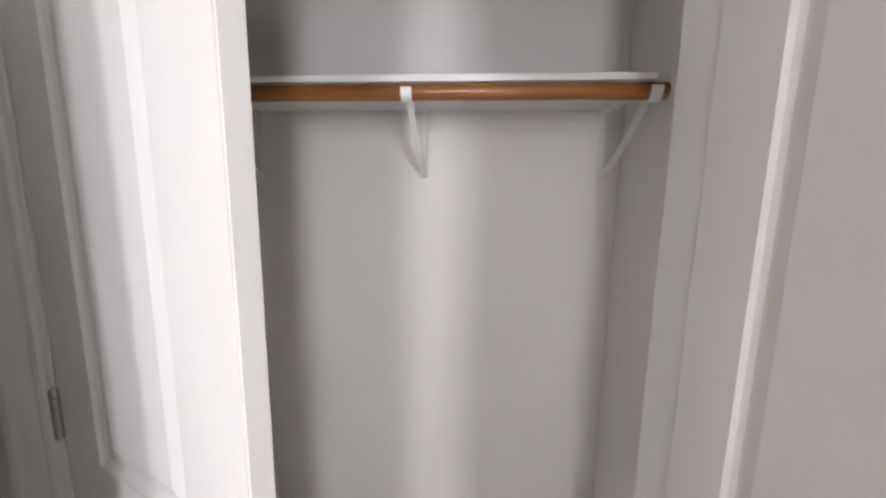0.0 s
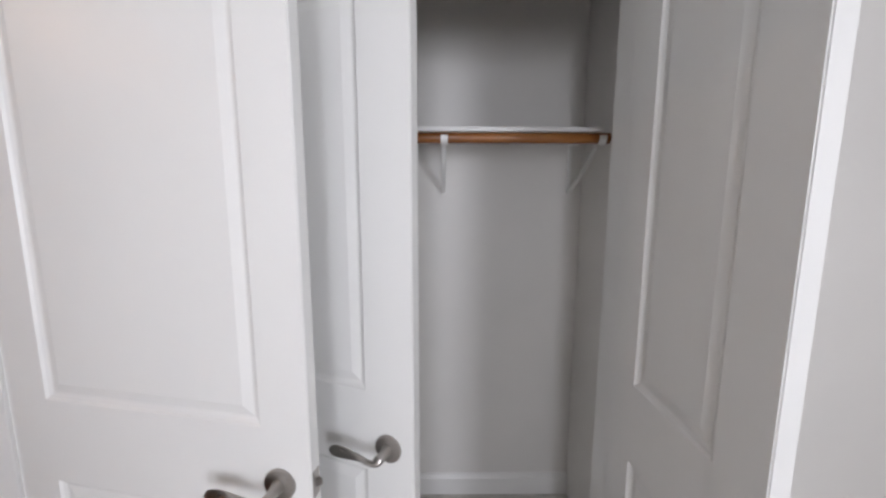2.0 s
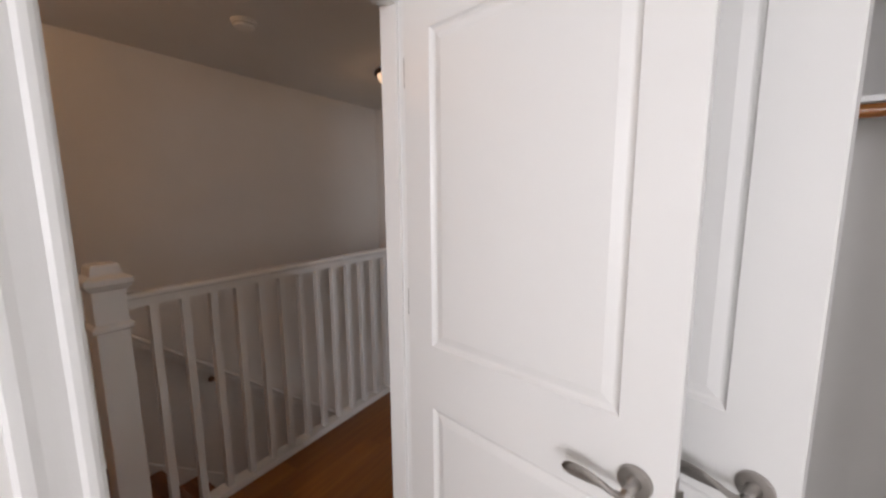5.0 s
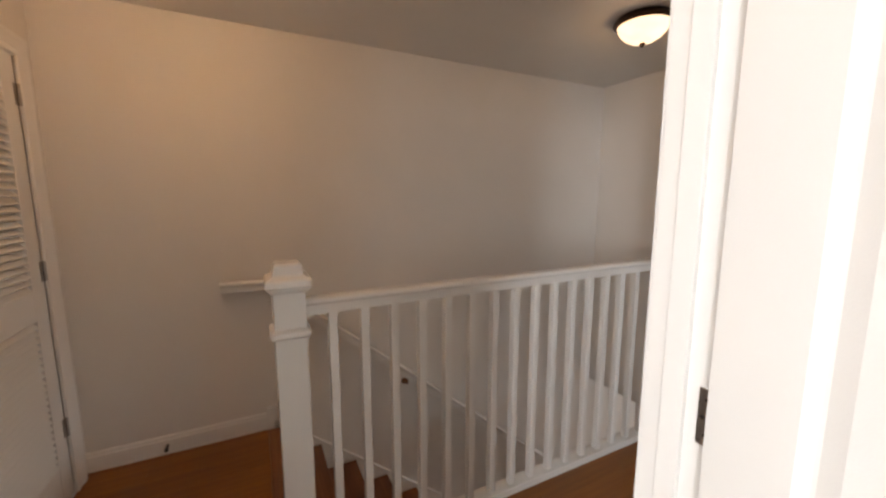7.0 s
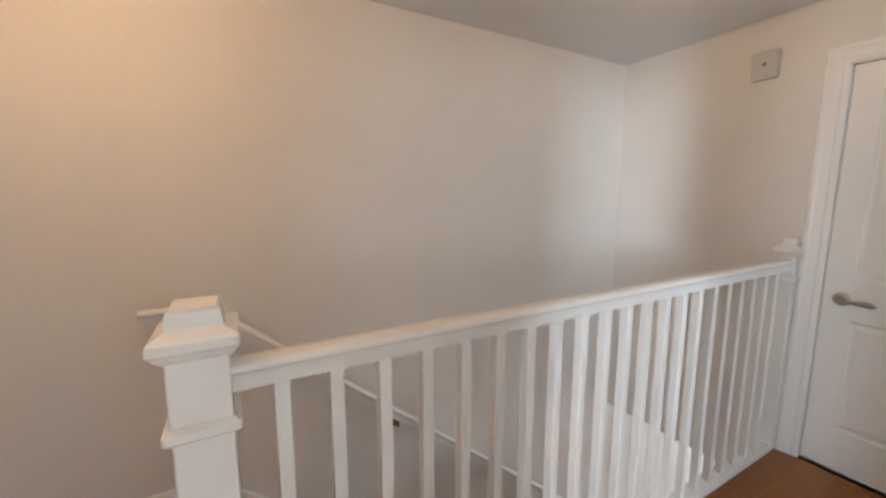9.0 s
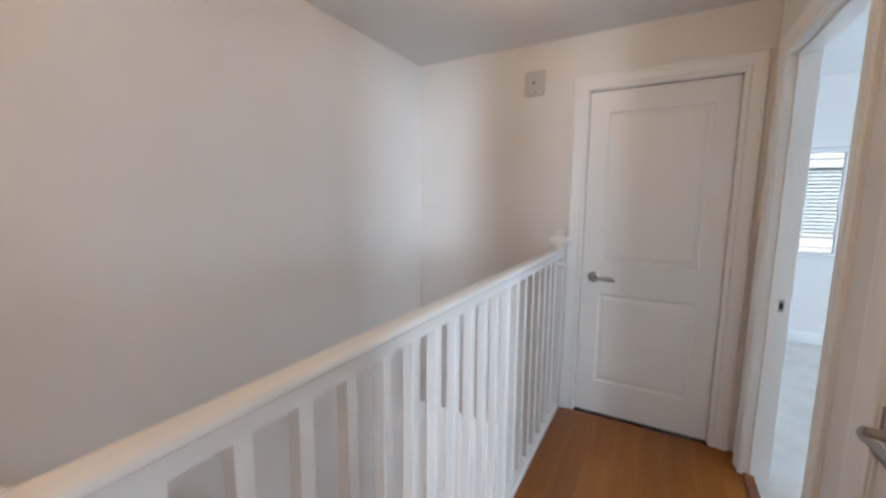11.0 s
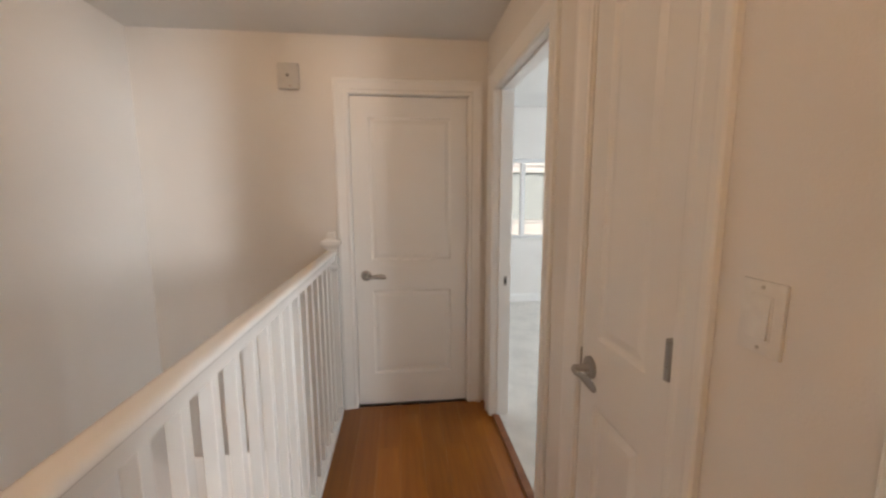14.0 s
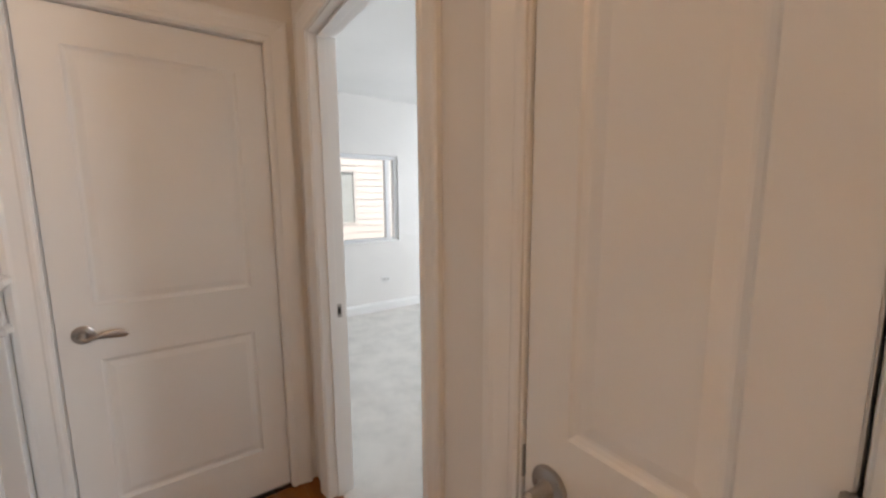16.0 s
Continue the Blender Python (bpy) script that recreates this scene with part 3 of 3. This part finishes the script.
NEWEL_Y = -2.716


def newel(name, y0, y1, z0, label, lift=0.0, flare=1.0, hw=0.052):
    ob = thing(name, Matrix.Identity(4), label, "newel post")
    x0, x1 = RAIL_X - hw, RAIL_X + hw
    part("post", box(bmesh.new(), x0, x1, y0, y1, z0, 1.130 + lift, 0.004), RAILP, ob)

    def collar(z, h, grow, name_):
        bm = bmesh.new()
        secs = [(0.002, 0), (grow, h * 0.25), (grow, h * 0.7), (0.002, h)]
        rings = []
        for g, dz in secs:
            ya, yb = y0 - g, (y1 + g if y1 < -0.02 else y1)
            rings.append([bm.verts.new(v) for v in ((x0 - g, ya, z + dz), (x1 + g, ya, z + dz), (x1 + g, yb, z + dz), (x0 - g, yb, z + dz))])
        for a, b in zip(rings, rings[1:]):
            for i in range(4):
                bm.faces.new((a[i], a[(i + 1) % 4], b[(i + 1) % 4], b[i]))
        bm.faces.new(rings[0])
        bm.faces.new(rings[-1])
        part(name_, bm, RAILP, ob)
    collar(0.970, 0.034, 0.013, "band")
    bm = bmesh.new()
    rings = []
    for g, z in ((0.003, 1.112), (0.012, 1.120), (0.021, 1.132), (0.025, 1.136), (0.025, 1.154), (0.021, 1.160), (-0.001, 1.170), (-0.004, 1.174), (-0.008, 1.203), (-0.014, 1.211)):
        g, z = g * (flare if g > 0 else 1.0), z + lift
        ya, yb = y0 - g, (y1 + g if y1 < -0.02 else y1)
        rings.append([bm.verts.new(v) for v in ((x0 - g, ya, z), (x1 + g, ya, z), (x1 + g, yb, z), (x0 - g, yb, z))])
    for a, b in zip(rings, rings[1:]):
        for i in range(4):
            bm.faces.new((a[i], a[(i + 1) % 4], b[(i + 1) % 4], b[i]))
    bm.faces.new(rings[0])
    bm.faces.new(rings[-1])
    part("cap", bm, RAILP, ob)
    return ob


newel("newel_post", NEWEL_Y - 0.052, NEWEL_Y + 0.052, -0.25, "white painted square newel post with a flared cap", 0.018, 0.85)
newel("half_newel", -0.062, -0.001, 0.0, "white painted half newel against the end wall", hw=0.034)

bal = thing("balustrade", Matrix.Identity(4), "white painted stair balustrade with square balusters", "balustrade")
yr0, yr1 = NEWEL_Y + 0.052, -0.062
part("handrail", prism(bmesh.new(), RAILSEC, lambda p: Vector((RAIL_X + p[0], yr0, RAIL_B + p[1])), lambda p: Vector((RAIL_X + p[0], yr1, RAIL_B + p[1]))), RAILP, bal, "rounded white top rail", True)
part("shoe_rail", box(bmesh.new(), RAIL_X - 0.036, RAIL_X + 0.036, yr0, yr1, 0.0, SHOE_T, 0.004), RAILP, bal)
stick = None
for i in range(21):
    y = -2.570 + 0.1188 * i
    if stick is None:
        stick = s = part("baluster", box(bmesh.new(), -0.016, 0.016, -0.016, 0.016, SHOE_T - 0.004, RAIL_B + 0.006, 0.0025), RAILP, bal)
    else:
        s = new("baluster", stick.data)
        s.parent = bal
    s.matrix_basis = Matrix.Translation((RAIL_X, y, 0))
structure("stair_fascia", box(bmesh.new(), RAIL_X - 0.040, RAIL_X - 0.026, NEWEL_Y + 0.052, -0.001, -0.30, -0.002, 0.002), TRIM, "white fascia board under the balustrade", "fascia")

# ---------------------------------------------------------------- stairs
stairs = thing("stairs", Matrix.Identity(4), "brown wooden stairs with white risers going down", "stairs", kind="structure")
for i in range(STEPS - 1):
    y0, z = STAIR_TOP + RUN * i, -RISE * (i + 1)
    part("tread", box(bmesh.new(), WEST + 0.022, RAIL_X + 0.09, y0 - 0.002, y0 + RUN + 0.028, z - 0.028, z, 0.006), TREAD, stairs)
for i in range(STEPS):
    y0, z = STAIR_TOP + RUN * i, -RISE * (i + 1)
    part("riser", box(bmesh.new(), WEST + 0.022, RAIL_X + 0.09, y0 - 0.016, y0 - 0.003, z, z + RISE - 0.028), TREAD, stairs)
part("nosing", box(bmesh.new(), WEST + 0.002, RAIL_X - 0.056, STAIR_TOP - 0.06, STAIR_TOP + 0.026, -0.028, 0.002, 0.008), TREAD, stairs)
sk = [(STAIR_TOP - 0.02, 0.065), (STAIR_TOP + RUN * STEPS, 0.065 - RISE * STEPS), (STAIR_TOP + RUN * STEPS, -0.25 - RISE * STEPS), (STAIR_TOP - 0.02, -0.25)]
structure("stair_skirt", prism(bmesh.new(), sk, lambda p: Vector((WEST, p[0], p[1])), lambda p: Vector((WEST + 0.02, p[0], p[1]))), TRIM, "white skirt board following the stairs", "skirt board")


def wall_handrail():
    x = WEST + 0.075
    ob = thing("wall_handrail", Matrix.Identity(4), "white wooden handrail on the stairwell wall", "handrail")
    sec = [(c[0] * 0.95, c[1]) for c in RAILSEC]
    pts = [(-3.00, 0.915), (-2.78, 0.915), (STAIR_TOP + RUN * STEPS, 0.915 - 0.845 * (RUN * STEPS + 0.035))]
    slope = math.atan(0.845)

    def ring(y, z, tilt):
        return [(x + p[0], y + p[1] * math.sin(tilt), z + p[1] * math.cos(tilt)) for p in sec]
    bm = bmesh.new()
    rings = [ring(*pts[0], 0), ring(*pts[1], slope / 2), ring(*pts[2], slope)]
    rv = [[bm.verts.new(v) for v in r] for r in rings]
    n = len(sec)
    for a, b in zip(rv, rv[1:]):
        for i in range(n):
            bm.faces.new((a[i], a[(i + 1) % n], b[(i + 1) % n], b[i]))
    bm.faces.new(rv[0])
    bm.faces.new(rv[-1])
    part("rail", bm, RAILP, ob, "", True)
    part("end_return", box(bmesh.new(), WEST, x - 0.02, -3.00, -2.965, 0.925, 0.960, 0.004), RAILP, ob)
    for y in (-1.89, -0.91, 0.09):
        z = 0.915 - (0.845 * (y + 2.78) if y > -2.78 else 0)
        br = part("bracket", cyl(bmesh.new(), (WEST, y, z - 0.05), (WEST + 0.008, y, z - 0.05), 0.021, seg=20), BRASS, ob, "brown metal rail bracket", True)
        part("bracket_arm", cyl(cyl(bmesh.new(), (WEST + 0.006, y, z - 0.05), (x - 0.005, y, z - 0.040), 0.006, seg=10), (x - 0.006, y, z - 0.042), (x, y, z + 0.004), 0.006, seg=10), BRASS, br, "", True)
    return ob


wall_handrail()


# ---------------------------------------------------------------- wardrobe fittings
def shelf_and_rod():
    sh = thing("closet_shelf", Matrix.Identity(4), "white melamine wardrobe shelf on brackets", "shelf")
    part("board", box(bmesh.new(), 0.482, 1.700, CL_BACK - 0.345, CL_BACK - 0.001, 1.708, 1.724, 0.002), SHELF, sh)
    for x in (0.580, 1.140, 1.697):
        br = part("bracket", box(box(bmesh.new(), x - 0.008, x + 0.008, CL_BACK - 0.010, CL_BACK - 0.0005, 1.492, 1.708, 0.001), x - 0.011, x + 0.011, CL_BACK - 0.30, CL_BACK - 0.012, 1.698, 1.708, 0.001), TRIM, sh, "white steel shelf bracket")
        bm = bmesh.new()
        n = 8
        last = None
        for i in range(n + 1):
            s = i / n
            y = CL_BACK - 0.010 - 0.285 * s
            z = 1.502 + 0.165 * s - 0.016 * math.sin(math.pi * s)
            r = [bm.verts.new((x + a, y + b, z + c)) for a, b, c in ((-0.008, 0, 0.004), (0.008, 0, 0.004), (0.008, 0, -0.006), (-0.008, 0, -0.006))]
            if last:
                for k in range(4):
                    bm.faces.new((last[k], last[(k + 1) % 4], r[(k + 1) % 4], r[k]))
            else:
                bm.faces.new(r)
            last = r
        bm.faces.new(last)
        part("brace", bm, TRIM, br)
        # hook that carries the rod
        bm = bmesh.new()
        y, z, ro, ri = CL_BACK - 0.334, 1.686, 0.0245, 0.0195
        a0, a1, m = radians(-200), radians(20), 18
        prev = None
        for i in range(m + 1):
            a = a0 + (a1 - a0) * i / m
            r = [bm.verts.new((x + dx, y + q * math.cos(a), z + q * math.sin(a))) for dx, q in ((-0.0125, ri), (0.0125, ri), (0.0125, ro), (-0.0125, ro))]
            if prev:
                for k in range(4):
                    bm.faces.new((prev[k], prev[(k + 1) % 4], r[(k + 1) % 4], r[k]))
            else:
                bm.faces.new(r)
            prev = r
        bm.faces.new(prev)
        part("rod_hook", bm, TRIM, br, "white hook round the rod", True)
    tagged(link("closet_rod", cyl(bmesh.new(), (0.50, CL_BACK - 0.334, 1.686), (1.726, CL_BACK - 0.334, 1.686), 0.0185, seg=32), ROD, True), "varnished brown wooden clothes rod under the shelf", "clothes rod")


shelf_and_rod()


# ---------------------------------------------------------------- hall fittings
def ceiling_lamp(spot):
    ob = thing("ceiling_lamp", Matrix.Translation((spot[0], spot[1], CEILING)), "lit ceiling lamp with frosted bowl and bronze rim", "ceiling lamp")
    part("rim", lathe(bmesh.new(), [(0, 0), (0.136, 0), (0.146, -0.010), (0.150, -0.026), (0.140, -0.034), (0.130, -0.038), (0.126, -0.034), (0.0, -0.026)], 48), BRONZE, ob, "dark bronze rim", True)
    part("shade", lathe(bmesh.new(), [(0.127, -0.035), (0.123, -0.052), (0.111, -0.075), (0.091, -0.096), (0.062, -0.113), (0.030, -0.122), (0.0, -0.125)], 48), SHADE, ob, "glowing frosted glass bowl", True).visible_shadow = False
    part("finial", lathe(bmesh.new(), [(0, -0.122), (0.013, -0.124), (0.016, -0.129), (0.010, -0.134), (0.012, -0.139), (0.006, -0.145), (0, -0.146)], 20), BRONZE, ob, "small bronze finial", True)


ceiling_lamp(LAMP)
ceiling_lamp(LANDING)

det = thing("smoke_detector", Matrix.Translation((-1.19, -1.96, CEILING)), "round white smoke detector on the ceiling", "smoke detector")
part("body", lathe(bmesh.new(), [(0, 0), (0.062, 0), (0.062, -0.012), (0.054, -0.018), (0.050, -0.034), (0.030, -0.040), (0, -0.041)], 36), PLASTIC, det, "", True)
part("vent_ring", lathe(bmesh.new(), [(0.0548, -0.019), (0.0555, -0.021), (0.0535, -0.026), (0.0525, -0.024)], 36), GREYP, det, "", True)

chime = thing("wall_alarm", Matrix.Translation((-1.210, 0, 2.141)), "small white alarm sounder high on the wall", "alarm")
part("housing", box(bmesh.new(), -0.063, 0.063, -0.036, -0.001, -0.077, 0.077, 0.016), plain("aged_plastic", (0.60, 0.585, 0.56), 0.5), chime, "", True)
part("sounder", cyl(bmesh.new(), (0, -0.036, 0.002), (0, -0.0385, 0.002), 0.010, seg=20), plain("sounder_grille", (0.22, 0.21, 0.20), 0.6), chime, "grey sounder opening", True)
part("status_light", cyl(bmesh.new(), (0.012, -0.0355, -0.058), (0.012, -0.0375, -0.058), 0.0035, seg=12), plain("red_led", (0.3, 0.06, 0.05), 0.4), chime)

sw = thing("light_switch", Matrix.Translation((0, -1.964, 1.243)), "white rocker light switch on the hall wall", "light switch")
part("plate", box(bmesh.new(), -0.0065, -0.0005, -0.036, 0.036, -0.058, 0.058, 0.0022), PLASTIC, sw, "", True)
part("rocker_frame", box(bmesh.new(), -0.0078, -0.006, -0.0185, 0.0185, -0.0355, 0.0355, 0.0006), PLASTIC, sw)
part("rocker", prism(bmesh.new(), [(-0.0075, -0.032), (-0.0125, -0.032), (-0.0085, 0.032), (-0.0075, 0.032)], lambda p: Vector((p[0], -0.0160, p[1])), lambda p: Vector((p[0], 0.0160, p[1]))), PLASTIC, sw)
for z in (-0.048, 0.048):
    part("screw", cyl(bmesh.new(), (-0.006, 0, z), (-0.0076, 0, z), 0.0032, seg=12), GREYP, sw)

stop = thing("door_stopper", Matrix.Translation((WEST + 0.013, -3.32, 0.055)), "short dark door stopper on the baseboard", "door stop")
part("stem", cyl(bmesh.new(), (0, 0, 0), (0.045, 0, 0), 0.006, seg=12), BRONZE, stop, "", True)
part("tip", cyl(bmesh.new(), (0.045, 0, 0), (0.060, 0, 0), 0.010, 0.008, seg=14), DARK, stop, "", True)


# ---------------------------------------------------------------- windows
def window(name, x0, x1, z0, z1, y0, y1, mullions, label):
    """A vinyl sliding window in a wall along x, inside face at y0."""
    ob = thing(name, Matrix.Identity(4), label, "window", kind="structure")
    ym = (y0 + y1) / 2
    f = 0.045
    for a, b, c, d in ((x0, x1, z0, z0 + f), (x0, x1, z1 - f, z1), (x0, x0 + f, z0 + f, z1 - f), (x1 - f, x1, z0 + f, z1 - f)):
        part("window_frame", box(bmesh.new(), a, b, ym - 0.035, ym + 0.035, c, d, 0.004), VINYL, ob)
    edges = [x0 + f] + list(mullions) + [x1 - f]
    for m_ in mullions:
        part("mullion", box(bmesh.new(), m_ - 0.028, m_ + 0.028, ym - 0.03, ym + 0.03, z0 + f, z1 - f, 0.004), VINYL, ob)
    for a, b in zip(edges, edges[1:]):
        pane = part("pane", box(bmesh.new(), a + 0.001, b - 0.001, ym - 0.003, ym + 0.003, z0 + f, z1 - f), GLASS, ob)
        pane.visible_shadow = False
    ys = sorted((y0 + (0.03 if y0 > y1 else -0.03), ym))
    part("window_sill", box(bmesh.new(), x0 + 0.001, x1 - 0.001, ys[0], ys[1] - 0.036 if y0 < y1 else ys[1], z0 + 0.001, z0 + 0.020, 0.004), TRIM, ob)
    return ob


window("window_far", 0.45, 1.80, 0.865, 1.91, FAR_N, FAR_N + 0.14, [1.05, 1.67], "white sliding window in bright daylight")

window("window_near", 0.84, 1.32, 0.98, 2.22, -5.60, -5.71, [], "narrow white window in bright daylight")
window("window_near", 2.19, 2.65, 0.98, 2.22, -5.60, -5.71, [], "narrow white window in bright daylight")
# east windows, both unseen; the northern one is added only to brighten
for ya, yb in ((-1.15, -0.51), (0.78, 1.82)):
    side = thing("unseen_side_window", Matrix.Identity(4), "unseen white framed window added to let in daylight", "window", kind="structure")
    for a, b, c, d in ((ya, yb, 0.93, 0.975), (ya, yb, 2.025, 2.07), (ya, ya + 0.045, 0.975, 2.025), (yb - 0.045, yb, 0.975, 2.025)):
        part("window_frame", box(bmesh.new(), 3.92, 3.98, a, b, c, d, 0.004), VINYL, side)
    part("pane", box(bmesh.new(), 3.947, 3.953, ya + 0.046, yb - 0.046, 0.976, 2.024), GLASS, side).visible_shadow = False
window("window_lower", -2.05, -0.85, LOWER + 0.75, LOWER + 2.05, 3.5, 3.6, [-1.45], "white sliding window in bright daylight")

outlet = thing("wall_outlet", Matrix.Translation((1.60, FAR_N, 0.40)), "white power outlet low on the bedroom wall", "outlet")
part("plate", box(bmesh.new(), -0.058, 0.058, -0.0065, -0.0005, -0.036, 0.036, 0.002), PLASTIC, outlet)
for x in (-0.022, 0.022):
    part("socket", box(bmesh.new(), x - 0.014, x + 0.014, -0.0085, -0.006, -0.017, 0.017, 0.004), GREYP, outlet)

# ---------------------------------------------------------------- wood floor of the hall
hall_floor = structure("floor", box(box(bmesh.new(), RAIL_X - 0.026, 0.055, SOUTH, 0.12, -0.28, -0.013), WEST, RAIL_X - 0.026, SOUTH, STAIR_TOP - 0.06, -0.28, -0.013), DARK, "reddish brown wood laminate floor of the hall", "floor")
structure("threshold", box(bmesh.new(), 0.012, 0.056, B2_S, B2_N, -0.005, 0.014, 0.004), TREAD, "low wooden threshold strip between laminate and carpet", "threshold")
structure("threshold", box(bmesh.new(), 0.040, 0.075, B1_S, B1_N, -0.005, 0.014, 0.004), TREAD, "low wooden threshold strip between laminate and carpet", "threshold")
PLANK_W, PLANK_L = 0.128, 1.21
shared = {}
rng = random.Random(4)
cols = int((0.055 - WEST) / PLANK_W) + 1
for c in range(cols):
    xa = max(WEST, 0.055 - (c + 1) * PLANK_W)
    xb = 0.055 - c * PLANK_W
    north = 0.03 if xb > RAIL_X - 0.01 else STAIR_TOP - 0.06
    if xa < RAIL_X - 0.026 < xb:
        xa = RAIL_X - 0.026
    y = SOUTH - rng.uniform(0.0, 1.0)
    while y < north:
        a, b = max(y, SOUTH), min(y + PLANK_L, north)
        y += PLANK_L
        if b - a < 0.05:
            continue
        key = (round(xb - xa, 3), round(b - a, 3))
        if key not in shared:
            p = part("plank", box(bmesh.new(), 0.0002, xb - xa - 0.0002, 0.0002, b - a - 0.0002, -0.013, 0.0, 0.0005), OAK, hall_floor)
            shared[key] = p.data
        else:
            p = new("plank", shared[key])
            p.parent = hall_floor
        p.location = (xa, a, 0)
